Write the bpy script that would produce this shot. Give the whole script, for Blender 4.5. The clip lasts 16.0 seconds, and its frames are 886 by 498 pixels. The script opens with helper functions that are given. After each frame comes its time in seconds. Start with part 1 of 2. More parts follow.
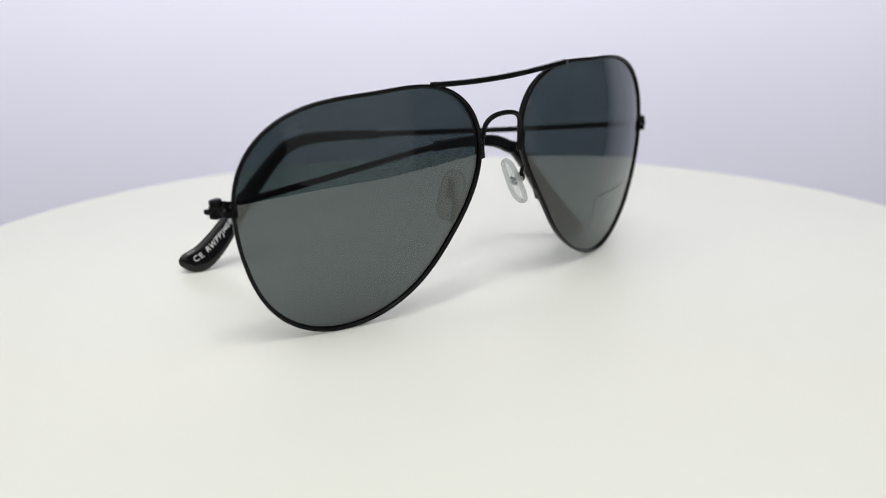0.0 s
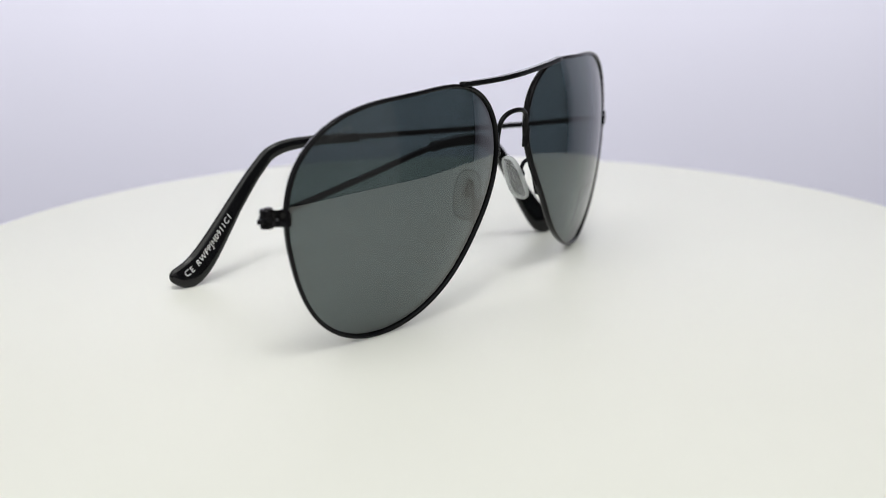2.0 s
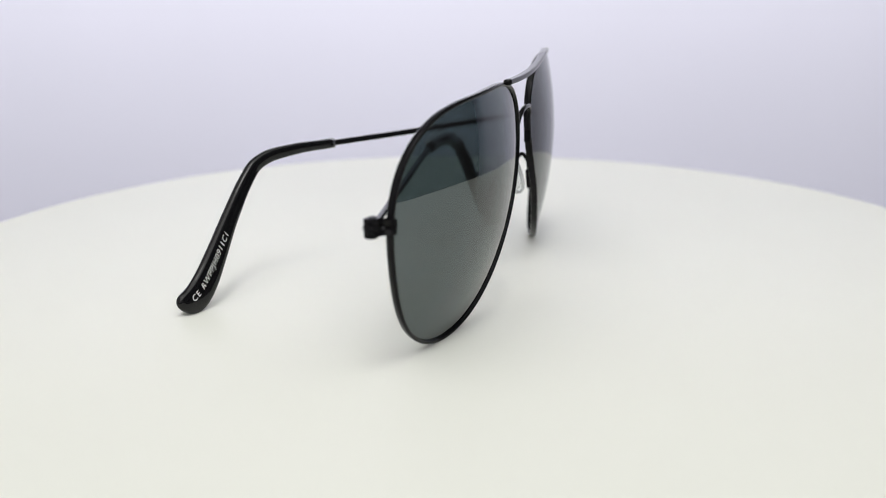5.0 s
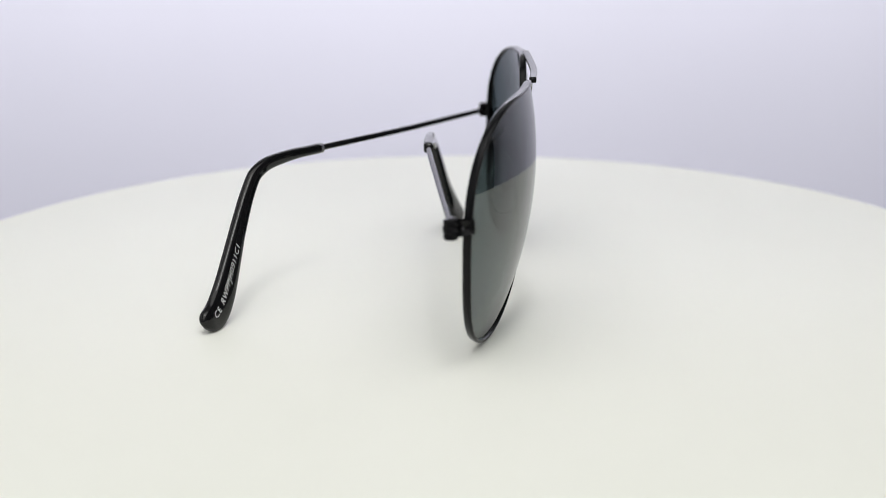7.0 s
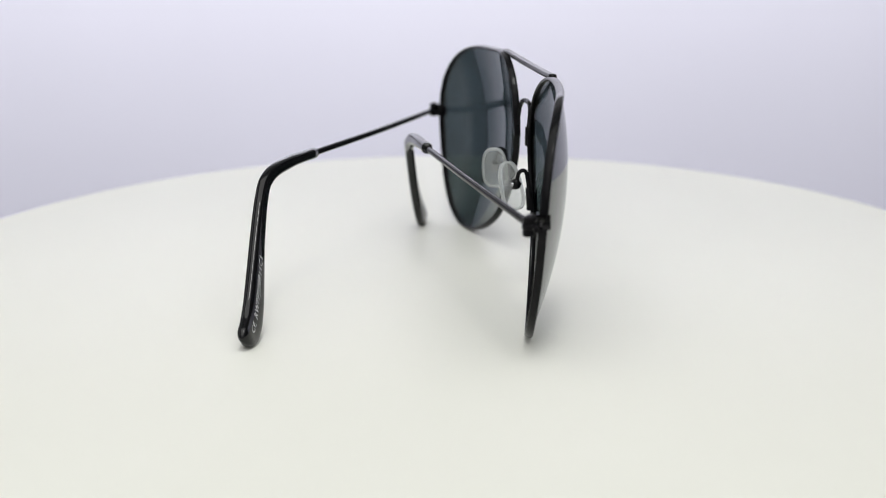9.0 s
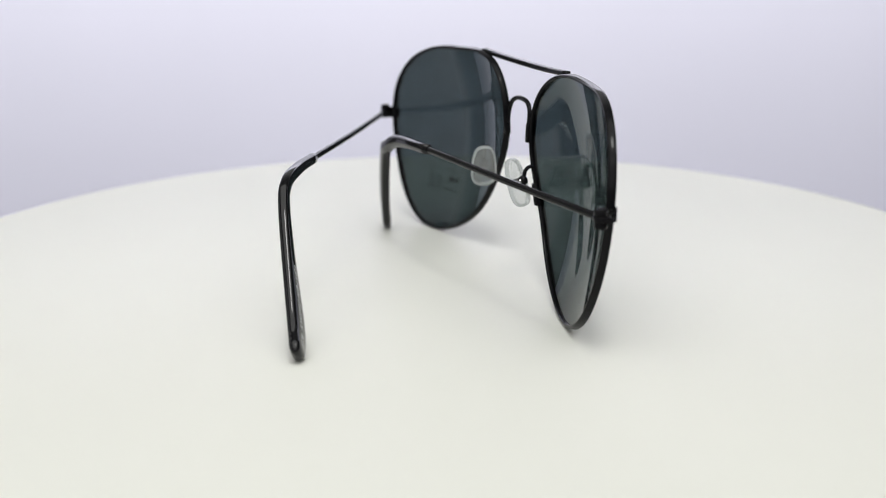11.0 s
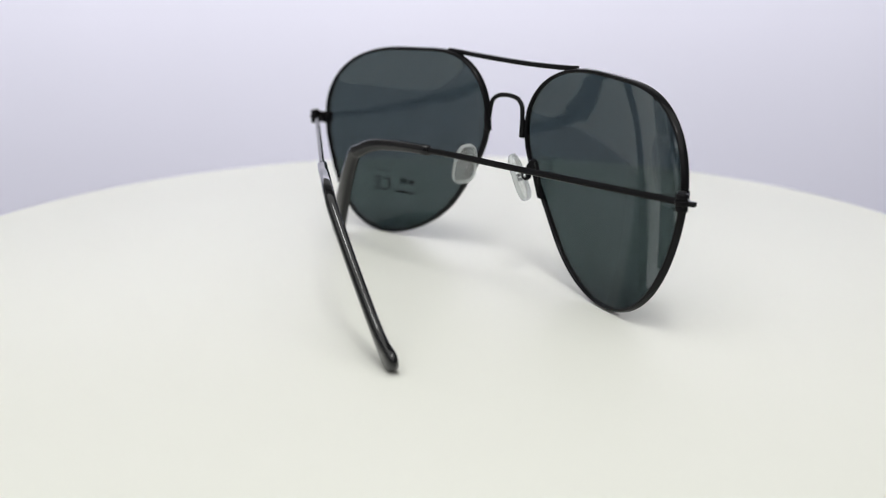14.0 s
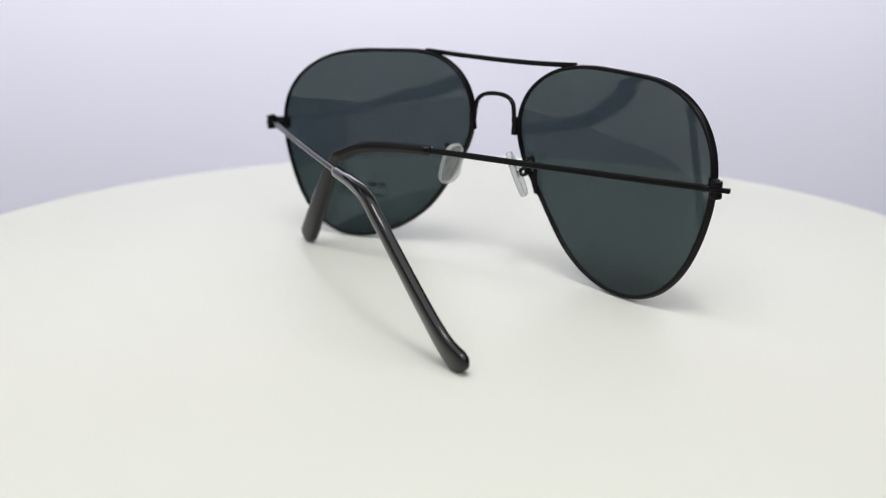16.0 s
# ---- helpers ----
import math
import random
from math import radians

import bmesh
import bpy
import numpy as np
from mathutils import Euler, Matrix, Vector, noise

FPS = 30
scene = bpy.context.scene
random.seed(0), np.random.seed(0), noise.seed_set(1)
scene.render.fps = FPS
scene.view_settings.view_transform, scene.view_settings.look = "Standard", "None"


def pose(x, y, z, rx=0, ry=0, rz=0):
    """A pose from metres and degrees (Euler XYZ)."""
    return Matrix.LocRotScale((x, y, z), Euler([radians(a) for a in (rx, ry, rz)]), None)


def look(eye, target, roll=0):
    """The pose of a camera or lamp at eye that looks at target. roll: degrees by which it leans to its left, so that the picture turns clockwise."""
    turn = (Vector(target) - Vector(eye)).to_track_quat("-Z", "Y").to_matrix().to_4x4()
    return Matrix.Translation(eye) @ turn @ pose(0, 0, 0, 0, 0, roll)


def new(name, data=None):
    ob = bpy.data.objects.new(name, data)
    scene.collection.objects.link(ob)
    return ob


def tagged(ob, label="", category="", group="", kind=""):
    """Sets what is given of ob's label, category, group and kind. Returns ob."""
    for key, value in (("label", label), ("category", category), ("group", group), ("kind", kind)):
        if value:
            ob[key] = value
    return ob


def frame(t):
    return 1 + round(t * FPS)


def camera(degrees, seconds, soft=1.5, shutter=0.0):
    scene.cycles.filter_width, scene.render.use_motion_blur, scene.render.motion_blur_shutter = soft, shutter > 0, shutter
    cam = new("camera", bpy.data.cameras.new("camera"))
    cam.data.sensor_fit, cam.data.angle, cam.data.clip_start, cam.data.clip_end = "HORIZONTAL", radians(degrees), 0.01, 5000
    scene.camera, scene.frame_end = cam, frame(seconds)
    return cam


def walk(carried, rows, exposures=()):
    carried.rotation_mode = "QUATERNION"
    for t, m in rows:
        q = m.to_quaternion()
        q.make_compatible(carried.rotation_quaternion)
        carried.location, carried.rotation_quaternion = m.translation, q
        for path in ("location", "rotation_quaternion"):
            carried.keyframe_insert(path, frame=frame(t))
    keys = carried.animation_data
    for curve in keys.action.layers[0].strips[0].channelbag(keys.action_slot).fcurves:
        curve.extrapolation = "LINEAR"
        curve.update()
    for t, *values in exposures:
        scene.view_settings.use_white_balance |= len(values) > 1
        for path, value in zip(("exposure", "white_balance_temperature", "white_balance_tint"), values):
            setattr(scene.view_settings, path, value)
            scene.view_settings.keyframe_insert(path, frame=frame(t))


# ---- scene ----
# The camera stands still; the turntable carries the sunglasses round.
cam = camera(43.58, 16.0, soft=0.9)
EYE = Vector((0.0, -0.2676, 0.0842))
PITCH, YAW = radians(16.149), radians(-0.075)
AIM = EYE + Vector((math.sin(YAW) * math.cos(PITCH), math.cos(YAW) * math.cos(PITCH), -math.sin(PITCH)))
VIEW = look(EYE, AIM, -0.5)
walk(cam, [(0.0, VIEW), (16.0, VIEW)])
cam.data.dof.use_dof = True
cam.data.dof.focus_distance = 0.248
cam.data.dof.aperture_fstop = 13.0

# ---- light, all from unseen lamps: a softbox over the table, and added fills: a wide ceiling panel, a strip beside the table, one on the backdrop, dim ones at the sides and in front ----
world = bpy.data.worlds.new("world")
scene.world = world
world.use_nodes = True
world.node_tree.nodes["Background"].inputs[0].default_value = (0.9, 0.92, 1.0, 1)
world.node_tree.nodes["Background"].inputs[1].default_value = 0.05


def area_light(name, eye, target, sx, sy, watts, colour):
    lamp = bpy.data.lights.new(name, "AREA")
    lamp.shape, lamp.size, lamp.size_y = "RECTANGLE", sx, sy
    lamp.energy, lamp.color = watts, colour
    ob = new(name, lamp)
    ob.matrix_world = look(eye, target)
    return ob


WHITE = (1.0, 1.0, 0.975)
# Unseen panel added as broad ambient fill to soften the shadows.
area_light("ceiling_fill_light", (0.0, -0.60, 1.45), (0.0, -0.60, 0.0), 2.2, 1.9, 22.0, WHITE)
area_light("overhead_softbox_light", (0.02, -0.42, 1.20), (0.02, -0.06, 0.0), 0.22, 0.30, 3.6, WHITE)
# Thin unseen strip, added for a narrow highlight.
area_light("left_strip_fill", (-0.72, 0.22, 0.50), (0.0, 0.0, 0.02), 1.1, 0.035, 0.2, WHITE)
# Unseen glowing side panels, added so the lenses have something pale to reflect.
area_light("left_side_fill", (-0.78, -0.05, 0.18), (0.0, -0.05, 0.18), 1.2, 1.0, 1.2, WHITE)
area_light("right_side_fill", (0.78, -0.80, 0.18), (0.0, -0.80, 0.18), 1.2, 1.0, 0.45, WHITE)
# Unseen lamp added only to brighten the backdrop; its position is invented.
area_light("backdrop_fill_light", (0.0, 0.36, 0.62), (0.0, 0.66, 0.55), 1.15, 0.16, 12.3, (1.0, 0.993, 0.97))
# Unseen front fill, added to lift the shadow before the glasses.
area_light("front_fill_light", (-0.1, -1.5, 0.95), (0.0, 0.6, 0.0), 2.0, 1.1, 6.2, WHITE)
scene.view_settings.exposure = 0.0


# ---- materials ----
def material(name, colour, rough=0.5, metal=0.0, **more):
    m = bpy.data.materials.new(name)
    m.use_nodes = True
    b = m.node_tree.nodes["Principled BSDF"]
    b.inputs["Base Color"].default_value = (*colour, 1)
    b.inputs["Roughness"].default_value = rough
    b.inputs["Metallic"].default_value = metal
    for k, v in more.items():
        b.inputs[k.replace("_", " ")].default_value = v
    return m


def vary(m, scale, amount, bump=0.0, bump_scale=None, rough=0.0, detail=4):
    """Uneven colour at two scales, uneven gloss and a fine relief."""
    nt = m.node_tree
    b = nt.nodes["Principled BSDF"]
    co = nt.nodes.new("ShaderNodeTexCoord")
    base = Vector(b.inputs["Base Color"].default_value[:3])
    big = nt.nodes.new("ShaderNodeTexNoise")
    big.inputs["Scale"].default_value, big.inputs["Detail"].default_value = scale, detail
    nt.links.new(co.outputs["Object"], big.inputs["Vector"])
    ramp = nt.nodes.new("ShaderNodeValToRGB")
    ramp.color_ramp.elements[0].position, ramp.color_ramp.elements[1].position = 0.3, 0.7
    ramp.color_ramp.elements[0].color = (*(base * (1 - amount)), 1)
    ramp.color_ramp.elements[1].color = (*[min(1, c * (1 + amount)) for c in base], 1)
    nt.links.new(big.outputs["Fac"], ramp.inputs["Fac"])
    nt.links.new(ramp.outputs["Color"], b.inputs["Base Color"])
    fine = nt.nodes.new("ShaderNodeTexNoise")
    fine.inputs["Scale"].default_value, fine.inputs["Detail"].default_value = bump_scale or scale * 12, 3
    nt.links.new(co.outputs["Object"], fine.inputs["Vector"])
    if rough:
        mr = nt.nodes.new("ShaderNodeMapRange")
        r = b.inputs["Roughness"].default_value
        mr.inputs["To Min"].default_value, mr.inputs["To Max"].default_value = max(0.02, r - rough), r + rough
        nt.links.new(fine.outputs["Fac"], mr.inputs["Value"])
        nt.links.new(mr.outputs["Result"], b.inputs["Roughness"])
    if bump:
        bp = nt.nodes.new("ShaderNodeBump")
        bp.inputs["Strength"].default_value, bp.inputs["Distance"].default_value = bump, 0.0002
        nt.links.new(fine.outputs["Fac"], bp.inputs["Height"])
        nt.links.new(bp.outputs["Normal"], b.inputs["Normal"])
    return m


def clear_sheet(name, tint, ior, rough=0.0, dust=0.0):
    """A see-through tinted sheet with a real gloss on both its faces."""
    m = bpy.data.materials.new(name)
    m.use_nodes = True
    nt = m.node_tree
    nt.nodes.remove(nt.nodes["Principled BSDF"])
    out = nt.nodes["Material Output"]
    f0 = ((ior - 1) / (ior + 1)) ** 2
    edge = nt.nodes.new("ShaderNodeLayerWeight")
    edge.inputs["Blend"].default_value = 0.5
    power = nt.nodes.new("ShaderNodeMath")
    power.operation, power.inputs[1].default_value = "POWER", 5.0
    nt.links.new(edge.outputs["Facing"], power.inputs[0])
    fres = nt.nodes.new("ShaderNodeMath")
    fres.operation = "MULTIPLY_ADD"
    fres.inputs[1].default_value, fres.inputs[2].default_value = 1 - f0, f0
    nt.links.new(power.outputs[0], fres.inputs[0])
    clear = nt.nodes.new("ShaderNodeBsdfTransparent")
    clear.inputs["Color"].default_value = (*tint, 1)
    gloss = nt.nodes.new("ShaderNodeBsdfGlossy")
    gloss.inputs["Roughness"].default_value = rough
    mix = nt.nodes.new("ShaderNodeMixShader")
    nt.links.new(fres.outputs[0], mix.inputs[0])
    last = clear
    if dust:
        film = nt.nodes.new("ShaderNodeBsdfDiffuse")
        film.inputs["Color"].default_value = (0.86, 0.88, 0.88, 1)
        glow = nt.nodes.new("ShaderNodeBsdfTranslucent")
        glow.inputs["Color"].default_value = (0.86, 0.88, 0.88, 1)
        milk = nt.nodes.new("ShaderNodeMixShader")
        nt.links.new(film.outputs[0], milk.inputs[1])
        nt.links.new(glow.outputs[0], milk.inputs[2])
        haze = nt.nodes.new("ShaderNodeMixShader")
        haze.inputs[0].default_value = dust
        nt.links.new(clear.outputs[0], haze.inputs[1])
        nt.links.new(milk.outputs[0], haze.inputs[2])
        last = haze
    nt.links.new(last.outputs[0], mix.inputs[1])
    nt.links.new(gloss.outputs[0], mix.inputs[2])
    nt.links.new(mix.outputs[0], out.inputs["Surface"])
    return m


MAT_TABLE = vary(material("white_laminate", (0.748, 0.755, 0.70), 0.42, 0.0, Specular_IOR_Level=0.22), 9, 0.012, 0.03, 900, 0.05)
MAT_BACKDROP = vary(material("lavender_paper", (0.785, 0.78, 0.925), 0.9), 3, 0.02, 0.1, 500)
# For unseen surfaces: dark to keep bounced light and lens reflections low.
MAT_DARK_WALL = vary(material("unseen_dark_surround", (0.09, 0.09, 0.095), 0.8), 2, 0.06, 0.1, 300)
MAT_CEILING = vary(material("ceiling_paint", (0.75, 0.75, 0.74), 0.8), 2, 0.03, 0.1, 300)
MAT_METAL = vary(material("black_enamelled_metal", (0.007, 0.007, 0.008), 0.13, 0.0, Specular_IOR_Level=0.12), 200, 0.2, 0.02, 1200, 0.03)
MAT_SATIN = vary(material("dark_gunmetal", (0.05, 0.05, 0.055), 0.3, 0.9), 300, 0.2, 0.02, 1200, 0.05)
MAT_PLASTIC = vary(material("black_glossy_plastic", (0.006, 0.006, 0.007), 0.06, 0.0, Specular_IOR_Level=0.36), 150, 0.2, 0.02, 900, 0.03)
MAT_LENS = clear_sheet("smoke_green_lens", (0.232, 0.276, 0.282), 1.54)
MAT_LENS_COAT = clear_sheet("coated_lens_front", (0.232, 0.276, 0.282), 2.0)
MAT_PAD = clear_sheet("clear_silicone", (0.95, 0.96, 0.96), 1.4, 0.12, 0.21)
MAT_PAD_EDGE = clear_sheet("milky_silicone", (0.95, 0.96, 0.96), 1.4, 0.15, 0.32)
MAT_PRINT = material("white_print", (0.75, 0.76, 0.78), 0.5)
MAT_DARK_PRINT = clear_sheet("dark_print", (0.40, 0.41, 0.40), 1.02, 0.4)
MAT_STICKER_EDGE = clear_sheet("sticker_edge", (0.62, 0.63, 0.60), 1.02, 0.4)
MAT_ETCH = clear_sheet("pale_etching", (0.95, 0.95, 0.95), 1.15, 0.4, 0.045)
MAT_SCREW = material("steel_screw", (0.5, 0.5, 0.52), 0.25, 1.0)


# ---- mesh helpers ----
def part(name, bm, mat, parent=None, label="", smooth=True):
    bmesh.ops.recalc_face_normals(bm, faces=bm.faces)
    me = bpy.data.meshes.new(name)
    bm.to_mesh(me)
    bm.free()
    me.materials.append(mat)
    if smooth:
        me.shade_smooth()
    ob = new(name, me)
    if parent:
        ob.parent = parent
    if label:
        ob["label"] = label
    return ob


def spline(pts, n=10):
    """A smooth curve through the points."""
    p = [Vector(q) for q in pts]
    p = [2 * p[0] - p[1], *p, 2 * p[-1] - p[-2]]
    out = []
    for i in range(1, len(p) - 2):
        a, b, c, d = p[i - 1:i + 3]
        for k in range(n):
            s = k / n
            out.append(0.5 * (2 * b + (c - a) * s + (2 * a - 5 * b + 4 * c - d) * s * s + (3 * b - a - 3 * c + d) * s ** 3))
    return out + [p[-2]]


def superellipse(a, b, n=16, power=2.6):
    out = []
    for k in range(n):
        t = 2 * math.pi * k / n
        c, s = math.cos(t), math.sin(t)
        out.append((a * math.copysign(abs(c) ** (2 / power), c), b * math.copysign(abs(s) ** (2 / power), s)))
    return out


def sweep(path, sides, profiles, closed=False, bm=None):
    """A skin over profiles along a path; sides: for each point the direction of the profile's first axis."""
    bm = bm or bmesh.new()
    n, rings = len(path), []
    for i, p in enumerate(path):
        a = path[(i - 1) % n] if closed or i else path[i]
        b = path[(i + 1) % n] if closed or i < n - 1 else path[i]
        t = (b - a).normalized()
        s = (sides[i] - t * sides[i].dot(t)).normalized()
        r = t.cross(s)
        rings.append([bm.verts.new(p + s * x + r * y) for x, y in profiles[i]])
    m = len(rings[0])
    for i in range(n if closed else n - 1):
        one, two = rings[i], rings[(i + 1) % n]
        for k in range(m):
            bm.faces.new((one[k], one[(k + 1) % m], two[(k + 1) % m], two[k]))
    if not closed:
        bm.faces.new(rings[0][::-1])
        bm.faces.new(rings[-1])
    return bm


def rod(pts, radius, n=10, flat=1.0, side=Vector((0, 0, 1)), power=2.2):
    """A round-ended wire through the points."""
    path = spline(pts, n)
    m = len(path)
    prof = []
    for i in range(m):
        k = min(i, m - 1 - i)
        f = 0.75 if k == 0 else 1.0
        prof.append(superellipse(radius * f, radius * flat * f, 12, power))
    return sweep(path, [side] * m, prof)


def block(centre, axes, half, bevel):
    """A bevelled box along three axes."""
    bm = bmesh.new()
    bmesh.ops.create_cube(bm, size=2.0)
    m = Matrix((axes[0].normalized() * half[0], axes[1].normalized() * half[1], axes[2].normalized() * half[2])).transposed()
    for v in bm.verts:
        v.co = Vector(centre) + m @ v.co
    bmesh.ops.bevel(bm, geom=list(bm.edges), offset=bevel, segments=2, profile=0.6, affect="EDGES")
    return bm


def drum(centre, radius, z0, z1, bevel, n=24):
    """An upright cylinder with rounded rims."""
    bm = bmesh.new()
    prof = [(radius - bevel, z0), (radius - bevel * 0.3, z0 + bevel * 0.3), (radius, z0 + bevel),
            (radius, z1 - bevel), (radius - bevel * 0.3, z1 - bevel * 0.3), (radius - bevel, z1)]
    rings = [[bm.verts.new((centre[0] + r * math.cos(2 * math.pi * k / n), centre[1] + r * math.sin(2 * math.pi * k / n), z))
              for k in range(n)] for r, z in prof]
    for a, b in zip(rings, rings[1:]):
        for k in range(n):
            bm.faces.new((a[k], a[(k + 1) % n], b[(k + 1) % n], b[k]))
    bm.faces.new(rings[0][::-1])
    bm.faces.new(rings[-1])
    return bm


# ---- the place: a paper backdrop, in a plain room added out of view ----
def build_backdrop():
    bm = bmesh.new()
    y, z0, z1 = 0.62, -0.74, 0.32
    rows = []
    for k in range(11):
        z = z0 + (z1 - z0) * k / 10
        rows.append([bm.verts.new((-0.58 + 1.68 * i / 8, y + 0.004 * math.sin(i * 1.3), z)) for i in range(9)])
    for p, q in zip(rows, rows[1:]):
        for k in range(8):
            bm.faces.new((p[k], p[k + 1], q[k + 1], q[k]))
    ob = part("backdrop", bm, MAT_BACKDROP)
    so = ob.modifiers.new("thickness", "SOLIDIFY")
    so.thickness = 0.002
    tagged(ob, "smooth pale lavender paper backdrop hanging behind the turntable", "backdrop", kind="structure")


def build_room():
    w, y0, y1, z0, z1, th = 1.3, -1.8, 0.75, -0.75, 1.5, 0.08

    def slab(name, lo, hi, label, mat):
        c = (Vector(lo) + Vector(hi)) / 2
        h = (Vector(hi) - Vector(lo)) / 2
        ob = part(name, block(c, (Vector((1, 0, 0)), Vector((0, 1, 0)), Vector((0, 0, 1))), h, 0.004), mat, smooth=False)
        tagged(ob, label, name.split("_")[0], kind="structure")

    # Added out of view; floor and walls are dark to shape what the lenses reflect.
    slab("floor", (-w, y0, z0 - th), (w, y1, z0), "unseen dark grey floor added to darken the lens reflections", MAT_DARK_WALL)
    slab("ceiling", (-w, y0, z1), (w, y1, z1 + th), "unseen pale ceiling added to close the room", MAT_CEILING)
    slab("wall_north", (-w, y1, z0 - th), (w, y1 + th, z1 + th), "unseen dark grey wall behind the backdrop, added to cut bounced light", MAT_DARK_WALL)
    slab("wall_south", (-w, y0 - th, z0 - th), (w, y0, z1 + th), "unseen dark grey wall behind the camera, added to darken reflections", MAT_DARK_WALL)
    slab("wall_east", (w, y0 - th, z0 - th), (w + th, y1 + th, z1 + th), "unseen dark grey side wall added to darken the lens reflections", MAT_DARK_WALL)
    slab("wall_west", (-w - th, y0 - th, z0 - th), (-w, y1 + th, z1 + th), "unseen dark grey side wall added to darken the lens reflections", MAT_DARK_WALL)


build_backdrop()
build_room()


# ---- the turntable ----
def build_turntable():
    top = new("turntable")
    tagged(top, "round matt white turntable with a smooth laminate top", "turntable")
    centre = (0.0012, 0.0068)
    part("platter", drum(centre, 0.1475, -0.012, 0.0, 0.0016, 160), MAT_TABLE, top)
    part("pedestal", drum((0, 0), 0.03, -0.735, -0.0125, 0.003, 48), MAT_TABLE, top)
    part("foot", drum((0, 0), 0.14, -0.75, -0.735, 0.003, 64), MAT_TABLE, top)
    return top


turntable = build_turntable()

# ---- the sunglasses: x is forward, y runs along the front, z is up ----
MIDDLE = {-1: (0.03760, 0.02946), 1: (0.03598, 0.03012)}
SURFACE = {-1: (0.02002, -0.1707, 0.0807, -6.219, -5.015), 1: (0.01926, -0.1700, 0.0292, -5.380, -4.497)}
OUTLINE = {-1: (27.33, 1.31, -1.26, 1.82, -2.03, -0.46, 1.95, -0.29, -0.04, -0.01, 0.29),
           1: (27.66, 1.75, -1.27, 2.00, -2.72, -0.51, 1.99, -0.41, -0.07, 0.23, 0.41)}


def lens_point(u, w, side, push=0.0):
    """A point of the lens surface: u outwards and w upwards from its middle, pushed along its normal."""
    c0, c1, c2, c3, c4 = SURFACE[side]
    y, z = MIDDLE[side]
    p = Vector((c0 + c1 * u + c2 * w + c3 * u * u + c4 * w * w, side * (y + u), z + w))
    n = Vector((1, -side * (c1 + 2 * c3 * u), -(c2 + 2 * c4 * w))).normalized()
    return p + n * push, n


def outline(phi, side):
    c = OUTLINE[side]
    r = c[0]
    for k in range(1, 6):
        r += c[2 * k - 1] * math.cos(k * phi) + c[2 * k] * math.sin(k * phi)
    return r / 1000


def dome(u, w, side):
    """How far the lens bulges out over its rim."""
    return 0.0008 * (1 - min(1.0, math.hypot(u, w) / outline(math.atan2(w, u), side)) ** 2)


def build_rim(side):
    n = 120
    path, normals = [], []
    for k in range(n):
        phi = 2 * math.pi * k / n
        r = outline(phi, side) + 0.0001
        p, m = lens_point(r * math.cos(phi), r * math.sin(phi), side)
        path.append(p)
        normals.append(m)
    return sweep(path, normals, [superellipse(0.0009, 0.00046, 14, 3.2)] * n, closed=True)


def build_lens(side):
    bm = bmesh.new()
    n, rings = 96, 14
    sheets = []
    for slot, push in ((1, 0.00028), (0, -0.00028)):
        first = len(bm.faces)
        mid = bm.verts.new(lens_point(0, 0, side, push + dome(0, 0, side))[0])
        rows = []
        for j in range(1, rings + 1):
            row = []
            for k in range(n):
                phi = 2 * math.pi * k / n
                r = (outline(phi, side) - 0.0003) * j / rings
                u, w = r * math.cos(phi), r * math.sin(phi)
                row.append(bm.verts.new(lens_point(u, w, side, push + dome(u, w, side))[0]))
            rows.append(row)
        for k in range(n):
            bm.faces.new((mid, rows[0][k], rows[0][(k + 1) % n]))
        for a, b in zip(rows, rows[1:]):
            for k in range(n):
                bm.faces.new((a[k], b[k], b[(k + 1) % n], a[(k + 1) % n]))
        bm.faces.ensure_lookup_table()
        for f in bm.faces[first:]:
            f.material_index = slot
        sheets.append(rows[-1])
    a, b = [[bm.verts.new(v.co) for v in row] for row in sheets]
    for k in range(n):
        bm.faces.new((a[k], b[k], b[(k + 1) % n], a[(k + 1) % n]))
    return bm


def build_pad(side):
    """A soft teardrop pad with a domed face."""
    bm = bmesh.new()
    c = Vector((0.0146, 0.0096 if side > 0 else -0.0116, 0.0250))
    up = Vector((0.14, side * 0.38, -1)).normalized()
    face = Vector((-0.28, -0.96, 0) if side > 0 else (-0.45, 0.89, 0)).normalized()
    face = (face - up * face.dot(up)).normalized()
    across = up.cross(face)
    n = 32
    ring = superellipse(0.0059, 0.0031, n, 2.9)
    rows = []
    for t, s in ((-0.0006, 0.72), (-0.0006, 0.9), (-0.0003, 1.0), (0.0003, 1.0), (0.0007, 0.9), (0.0009, 0.6), (0.00095, 0.25)):
        rows.append([bm.verts.new(c + up * (x * s) + across * (y * s * (1 + 20 * x)) + face * t) for x, y in ring])
    for a, b in zip(rows, rows[1:]):
        for k in range(n):
            bm.faces.new((a[k], a[(k + 1) % n], b[(k + 1) % n], b[k]))
    bm.faces.new(rows[0][::-1])
    bm.faces.new(rows[-1])
    edge = [c + up * (x * 0.97) + across * (y * 0.97 * (1 + 20 * x)) for x, y in ring]
    lip = sweep(edge, [face] * n, [superellipse(0.00065, 0.00032, 10, 2)] * n, closed=True)
    return bm, lip, c, up, face, across


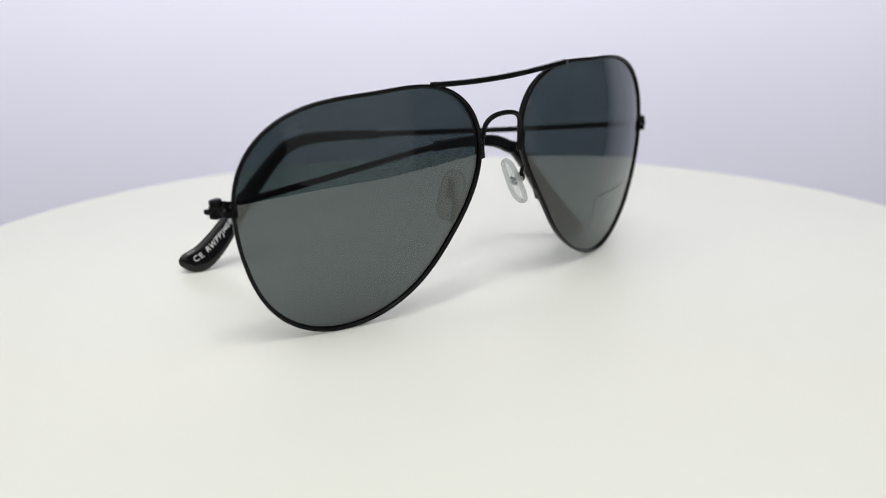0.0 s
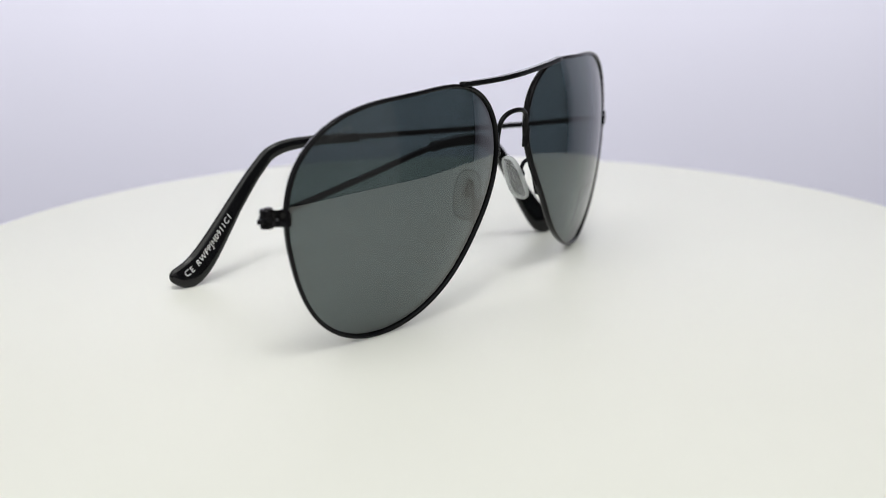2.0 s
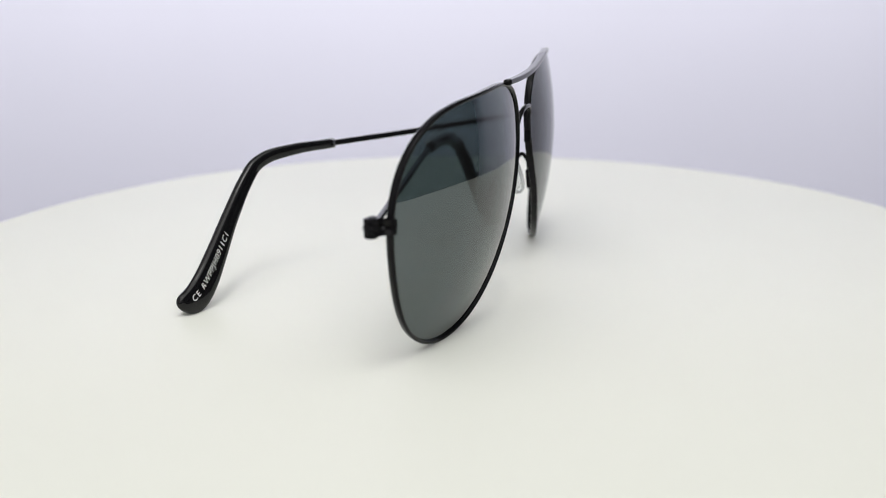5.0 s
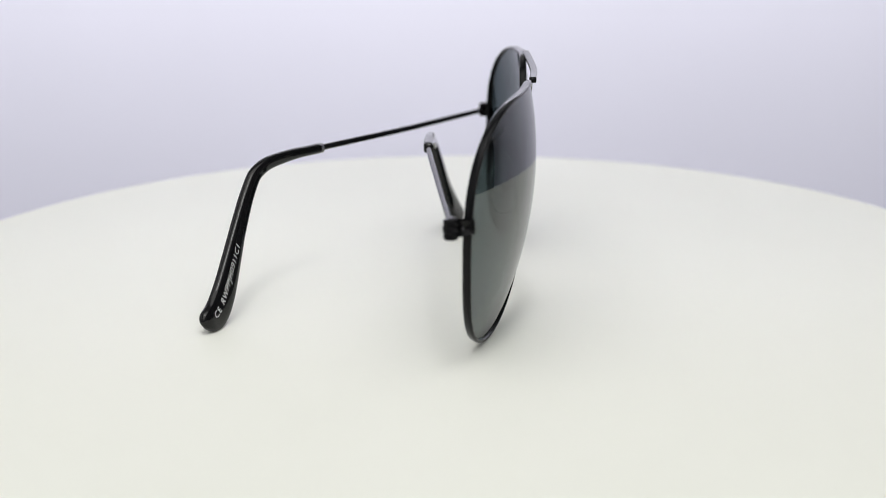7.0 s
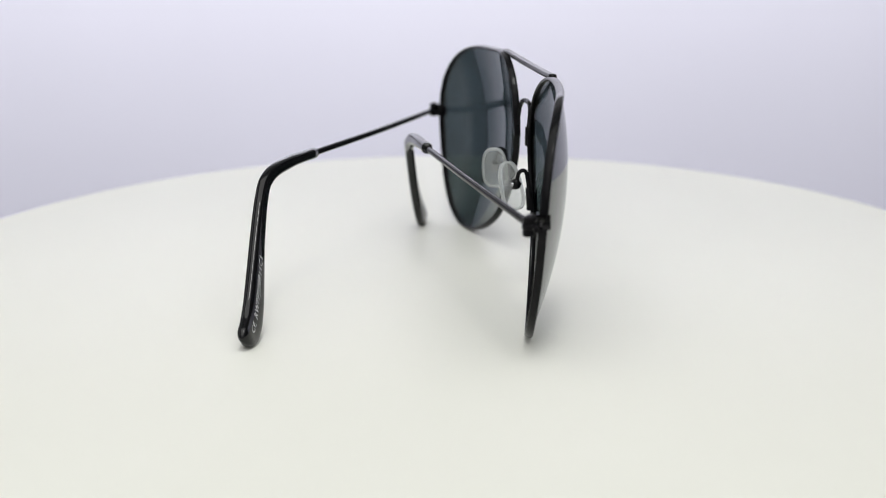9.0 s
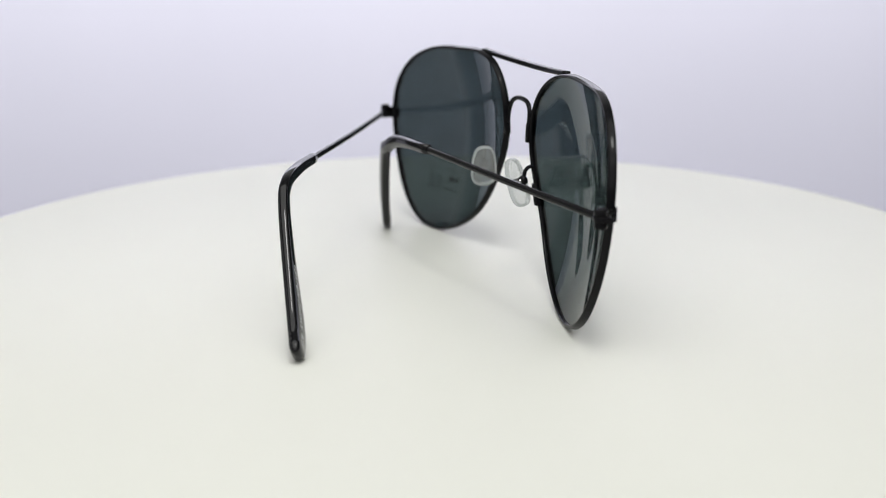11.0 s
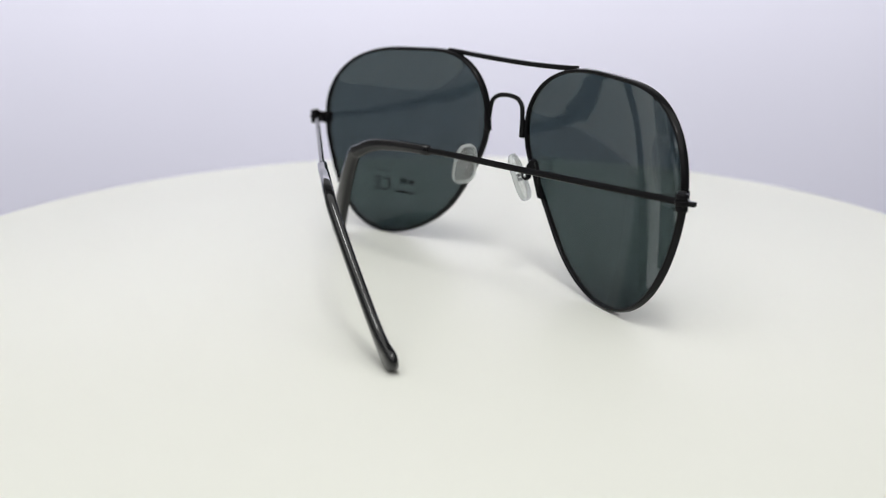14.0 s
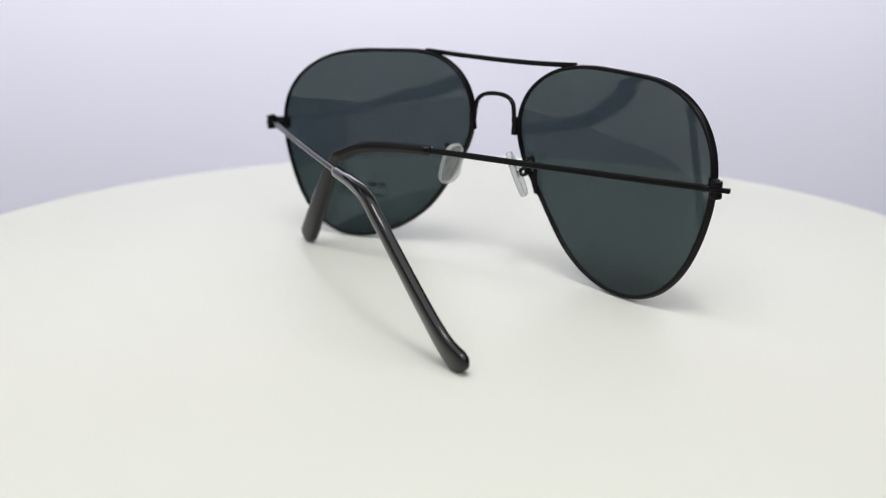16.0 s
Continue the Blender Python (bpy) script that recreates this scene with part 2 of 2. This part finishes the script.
def build_sunglasses():
    top = new("sunglasses")
    tagged(top, "black metal aviator sunglasses with smoke grey-green lenses, arms crossed", "sunglasses")
    rims, lenses = {}, {}
    for side in (-1, 1):
        rims[side] = part("rim", build_rim(side), MAT_METAL, top, "thin black metal lens rim")
        lenses[side] = part("lens", build_lens(side), MAT_LENS, top, "smoke grey-green tinted lens")
        lenses[side].data.materials.append(MAT_LENS_COAT)
    # the straight bar over the nose and the arched bridge below it
    bar = [(0.0214, -0.0238, 0.0522), (0.0217, -0.012, 0.0519), (0.0216, -0.001, 0.0520), (0.0208, 0.011, 0.0525), (0.0198, 0.0221, 0.0532)]
    strip = spline(bar, 8)
    part("brow_bar", sweep(strip, [Vector((0, 0, 1))] * len(strip), [superellipse(0.00060, 0.00078, 16, 6)] * len(strip)), MAT_METAL, top)
    arch = [(0.0196, -0.0068, 0.0366), (0.0199, -0.0066, 0.0395), (0.0202, -0.0059, 0.0417), (0.0205, -0.0038, 0.0431), (0.0206, -0.0004, 0.0435),
            (0.0205, 0.0030, 0.0431), (0.0202, 0.0050, 0.0418), (0.0199, 0.0057, 0.0396), (0.0196, 0.0059, 0.0366)]
    part("bridge", rod(arch, 0.00052, 8, 1.1, Vector((1, 0, 0)), 2.6), MAT_METAL, top)
    for y, lean in ((-0.0073, 0.10), (0.0064, -0.10)):
        part("bridge_lug", block((0.0196, y, 0.0360), (Vector((1, 0, 0)), Vector((0, 1, lean)), Vector((0, -lean, 1))),
                                 (0.0008, 0.00062, 0.0023), 0.0002), MAT_METAL, top, "flat black soldered lug")
    for side in (-1, 1):
        bm, lip, c, up, face, across = build_pad(side)
        pad = part("nose_pad", bm, MAT_PAD, top, "clear silicone nose pad")
        part("pad_lip", lip, MAT_PAD_EDGE, pad, "rounded milky edge of the pad")
        for k in (-1, 1):
            part("pad_core", block(c + up * (0.00055 * k) + face * 0.0001, (across, up, face), (0.0009, 0.00028, 0.00025), 0.0001), MAT_SCREW, pad,
                 "small steel core bar")
        phi = min((math.pi + k * 0.01 for k in range(120)), key=lambda a: abs(outline(a, side) * math.sin(a) + 0.0085))
        root, _ = lens_point(outline(phi, side) * math.cos(phi), outline(phi, side) * math.sin(phi), side, -0.0009)
        box = c - face * 0.0019
        top_z = box.z + 0.0036
        rise = root + Vector((-0.0006, side * 0.0002, 0.0050))
        arm = [root, rise, Vector(((rise.x * 0.85 + box.x * 0.15), (rise.y + box.y) / 2 + side * 0.0004, top_z - 0.0008)),
               Vector(((rise.x + box.x) / 2, (rise.y + box.y) / 2 + side * 0.0006, top_z)),
               Vector(((rise.x * 0.2 + box.x * 0.8), box.y + side * 0.0004, top_z - 0.0010)), box]
        part("pad_arm", rod(arm, 0.00048, 8), MAT_METAL, top, "looped black wire pad arm")
        part("pad_foot", block(root + Vector((-0.0003, 0, 0.0012)), (Vector((1, 0, 0)), Vector((0, 1, 0)), Vector((0, -side * 0.35, 1))),
                               (0.0007, 0.0006, 0.0027), 0.0002), MAT_METAL, top)
        knob = sweep([box + across * (0.0011 * math.sin(a)) for a in (-1.5, -1.1, -0.6, 0, 0.6, 1.1, 1.5)], [face] * 7,
                     [superellipse(0.0013 * math.cos(a), 0.0013 * math.cos(a), 14, 2.4) for a in (-1.5, -1.1, -0.6, 0, 0.6, 1.1, 1.5)])
        part("pad_box", knob, MAT_METAL, pad, "small round black pad mount")
        stud = sweep([box - across * 0.0014, box + across * 0.0014], [face, face], [superellipse(0.00045, 0.00045, 10, 2)] * 2)
        part("screw", stud, MAT_SCREW, pad, "tiny steel screw")
    return top, rims, lenses


sunglasses, RIMS, LENSES = build_sunglasses()

# ---- the folded arms ----
ARM_B = ((7.2, 70.4, 30.8), (-12.2, 37.7, 30.8), (-31.4, 5.6, 31.3), (-37.8, -5.7, 31.4), (-42.3, -14.2, 30.1), (-44.3, -20.4, 25.1),
         (-47.2, -38.0, 7.3), (-48.8, -46.7, 2.4))
ARM_A = ((6.7, -69.3, 30.7), (1.2, -33.3, 31.4), (-3.8, 1.0, 32.2), (-4.9, 20.4, 31.0), (-5.3, 29.0, 28.2), (-4.9, 33.0, 25.7),
         (-2.3, 43.4, 12.5), (1.4, 52.8, 0.9))


def millimetres(rows):
    return [Vector(r) / 1000 for r in rows]


def plan_side(a, b):
    """The level direction across a line from a to b."""
    d = b - a
    return Vector((d.y, -d.x, 0)).normalized()


def build_arm(rows, side):
    pts = millimetres(rows)
    path = spline(pts, 14)
    start = 2 * 14
    wire = path[:start + 3]
    across = plan_side(pts[0], pts[2])
    arm = part("temple", sweep(wire, [across] * len(wire), [superellipse(0.00062, 0.00075, 12, 2.6)] * len(wire)), MAT_METAL, sunglasses,
               "slim black metal temple folded inwards")
    sleeve = path[start:]
    last = sleeve[-15:]
    for k in range(1, 14):
        g = 14 * (1 - (1 - k / 14) ** 2)
        i = int(g)
        sleeve[len(sleeve) - 15 + k] = last[i].lerp(last[i + 1], g - i)
    n = len(sleeve)
    profs, sides, leans = [], [], []
    left = [0.0] * n
    for i in range(n - 2, -1, -1):
        left[i] = left[i + 1] + (sleeve[i + 1] - sleeve[i]).length
    widths = ((0.0, 3.3), (4.0, 3.45), (9.0, 3.25), (16.0, 2.75), (25.0, 2.15), (35.0, 1.8), (45.0, 1.6), (60.0, 1.25), (90.0, 1.2))
    for i, p in enumerate(sleeve):
        d = left[i] * 1000
        tall = next(a[1] + (b[1] - a[1]) * (d - a[0]) / (b[0] - a[0]) for a, b in zip(widths, widths[1:]) if d <= b[0]) / 1000
        thin = 0.00135 - 0.0002 * min(1, d / 50)
        low = -min(1.8, tall * 1000) * math.sqrt(max(0.006, 1 - (1 - min(1, d / 2.6)) ** 2)) / 1000
        high = (2 * tall - min(0.0018, tall)) * math.sqrt(max(0.006, 1 - (1 - min(1, d / 6.5)) ** 2))
        f = math.sqrt(max(0.03, 1 - (1 - min(1, d / 2.8)) ** 2))
        lean = (high + low) / 2
        leans.append(lean)
        profs.append([(x, y + lean) for x, y in superellipse(thin * f, (high - low) / 2, 20, 3.2)])
        sides.append(Matrix.Rotation(radians(-13 if side > 0 else -26) * max(0, 1 - d / 40), 3, "Z") @ across)
    tip = part("temple_tip", sweep(sleeve, sides, profs), MAT_PLASTIC, arm, "glossy black plastic temple tip")
    # the hinge at the rim
    h = pts[0]
    root, m = lens_point(outline(0.08, side) * math.cos(0.08), outline(0.08, side) * math.sin(0.08), side)
    d = h - root
    d.z = 0
    mid = (h + root) / 2
    mid.z = h.z
    up = Vector((0, 0, 1))
    d.normalize()
    end = part("end_piece", block(mid, (d, up.cross(d), up), ((h - root).length / 2 + 0.0006, 0.0008, 0.0012), 0.0003), MAT_METAL, sunglasses)
    dot = mid + up.cross(d) * (0.0008 if (up.cross(d)).x > 0 else -0.0008)
    face = (dot - mid).normalized()
    part("rivet", sweep([dot - face * 0.0002, dot + face * 0.00012], [up, up], [superellipse(0.00035, 0.00035, 10, 2)] * 2), MAT_SATIN, end)
    for low, high, wide in ((-0.0019, -0.0007, 0.00135), (-0.0006, 0.0006, 0.00150), (0.0007, 0.0019, 0.00135)):
        part("hinge_knuckle", drum((h.x + d.x * 0.0004, h.y + d.y * 0.0004), wide, h.z + low, h.z + high, 0.0002, 16), MAT_METAL, end)
    part("screw", drum((h.x, h.y), 0.0008, h.z + 0.0018, h.z + 0.0022, 0.0001, 12), MAT_SATIN, end)
    out = (pts[0] - pts[1]).normalized()
    stub = 0.0014 if side < 0 else 0.0005
    part("hinge_stop", block(h + out * (0.0003 + stub), (out, up.cross(out), up), (stub, 0.0006, 0.0005), 0.00015), MAT_METAL, arm)
    return tip, sleeve, sides, profs, leans


TIP_B = build_arm(ARM_B, 1)
TIP_A = build_arm(ARM_A, -1)


# ---- prints ----
def letters(text, size, slant=0.0):
    """The outline of a line of writing as flat faces, from the left end of its base line."""
    cu = bpy.data.curves.new("letters", "FONT")
    cu.space_character = 1.12
    cu.body, cu.size, cu.shear, cu.resolution_u = text, size, slant, 3
    ob = bpy.data.objects.new("letters", cu)
    scene.collection.objects.link(ob)
    me = bpy.data.meshes.new_from_object(ob.evaluated_get(bpy.context.evaluated_depsgraph_get()))
    bpy.data.objects.remove(ob)
    bm = bmesh.new()
    bm.from_mesh(me)
    bpy.data.meshes.remove(me)
    return bm


def print_on_tip():
    tip, path, sides, profs, leans = TIP_B
    path, sides, profs, leans = path[::-1], sides[::-1], profs[::-1], leans[::-1]
    run = [0.0]
    for a, b in zip(path, path[1:]):
        run.append(run[-1] + (b - a).length)
    toward = Vector((0.86, -0.51, 0))
    for text, start, size in (("C", 0.0034, 0.0022), ("E", 0.0051, 0.0021), ("RWPPJH0911C1", 0.0072, 0.0020)):
        bm = letters(text, size, 0.25 if len(text) > 1 else 0.0)
        for v in bm.verts:
            s = start + v.co.x
            i = max(k for k in range(len(run)) if run[k] <= s)
            i = min(i, len(path) - 2)
            f = (s - run[i]) / (run[i + 1] - run[i])
            p = path[i].lerp(path[i + 1], f)
            t = (path[i + 1] - path[i]).normalized()
            n = sides[i] if sides[i].dot(toward) > 0 else -sides[i]
            n = (n - t * n.dot(t)).normalized()
            up = n.cross(t)
            thick = max(abs(x) for x, _ in profs[i])
            v.co = p + up * (v.co.y - 0.0008 - 0.45 * leans[i]) + n * (thick + 0.00003)
        part("printed_code", bm, MAT_PRINT, tip, "small white printed code", smooth=False)


def on_lens(bm, side, push):
    for v in bm.verts:
        v.co = lens_point(v.co.x, v.co.y, side, push + dome(v.co.x, v.co.y, side))[0]
    return bm


def patch(u0, w0, u1, w1, nu=8, nw=6, turn=0.0):
    bm = bmesh.new()
    c, s = math.cos(turn), math.sin(turn)
    rows = []
    for j in range(nw + 1):
        row = []
        for i in range(nu + 1):
            x, y = (u1 - u0) * i / nu, (w1 - w0) * j / nw
            row.append(bm.verts.new((u0 + c * x - s * y, w0 + s * x + c * y, 0)))
        rows.append(row)
    for a, b in zip(rows, rows[1:]):
        for i in range(nu):
            bm.faces.new((a[i], a[i + 1], b[i + 1], b[i]))
    return bm


print_on_tip()


def sticker_on_lens():
    """A clear sticker on the front of one lens, with a mark and two lines of print on it."""
    lens = LENSES[1]
    film = part("sticker", on_lens(patch(-0.0001, -0.0131, 0.0190, -0.0128, 12, 1), 1, 0.00036), MAT_STICKER_EDGE, lens, "thin edge of a clear sticker", smooth=False)
    mark = letters("CE", 0.0056)
    for v in mark.verts:
        v.co.x, v.co.y = 0.0088 + v.co.x * 0.85, -0.0188 + v.co.y
    part("printed_mark", on_lens(mark, 1, -0.00036), MAT_DARK_PRINT, film, "dark printed mark", smooth=False)
    for u0, w0, u1, w1 in ((0.0006, -0.0158, 0.0026, -0.0147), (0.0032, -0.0160, 0.0058, -0.0147), (0.0002, -0.0186, 0.0074, -0.0180)):
        part("printed_line", on_lens(patch(u0, w0, u1, w1, 4, 1), 1, -0.00036), MAT_DARK_PRINT, film, "line of dark print", smooth=False)
    part("sticker_edge", on_lens(patch(-0.0001, -0.0215, 0.0002, -0.0131, 1, 8), 1, 0.00036), MAT_STICKER_EDGE, film, "thin dark edge of the sticker", smooth=False)


sticker_on_lens()


def etching_on_lens():
    """A faint pale etched mark of five small shapes by the outer corner of the other lens."""
    lens = LENSES[-1]
    for u, w, du, dw in ((0.0164, 0.0168, 0.0008, 0.0012), (0.0175, 0.0165, 0.0006, 0.0016), (0.0184, 0.0163, 0.0010, 0.0011),
                         (0.0197, 0.0159, 0.0005, 0.0015), (0.0205, 0.0156, 0.0009, 0.0010)):
        part("etched_mark", on_lens(patch(u, w, u + du, w + dw, 2, 2, -0.25), -1, 0.00034), MAT_ETCH, lens, "faint pale etched mark", smooth=False)


etching_on_lens()


# ---- the turning ----
def motions():
    turn = ((0.0, -45.97), (2.0, -34.57), (4.0, -22.62), (6.0, -10.41), (8.0, 1.84), (10.0, 14.02), (12.0, 26.07), (14.0, 38.02), (16.0, 50.00))
    walk(turntable, [(t, pose(0, 0, 0, 0, 0, a)) for t, a in turn])
    walk(sunglasses, [(t, pose(0, 0, 0, 0, 0, a)) for t, a in turn])


motions()
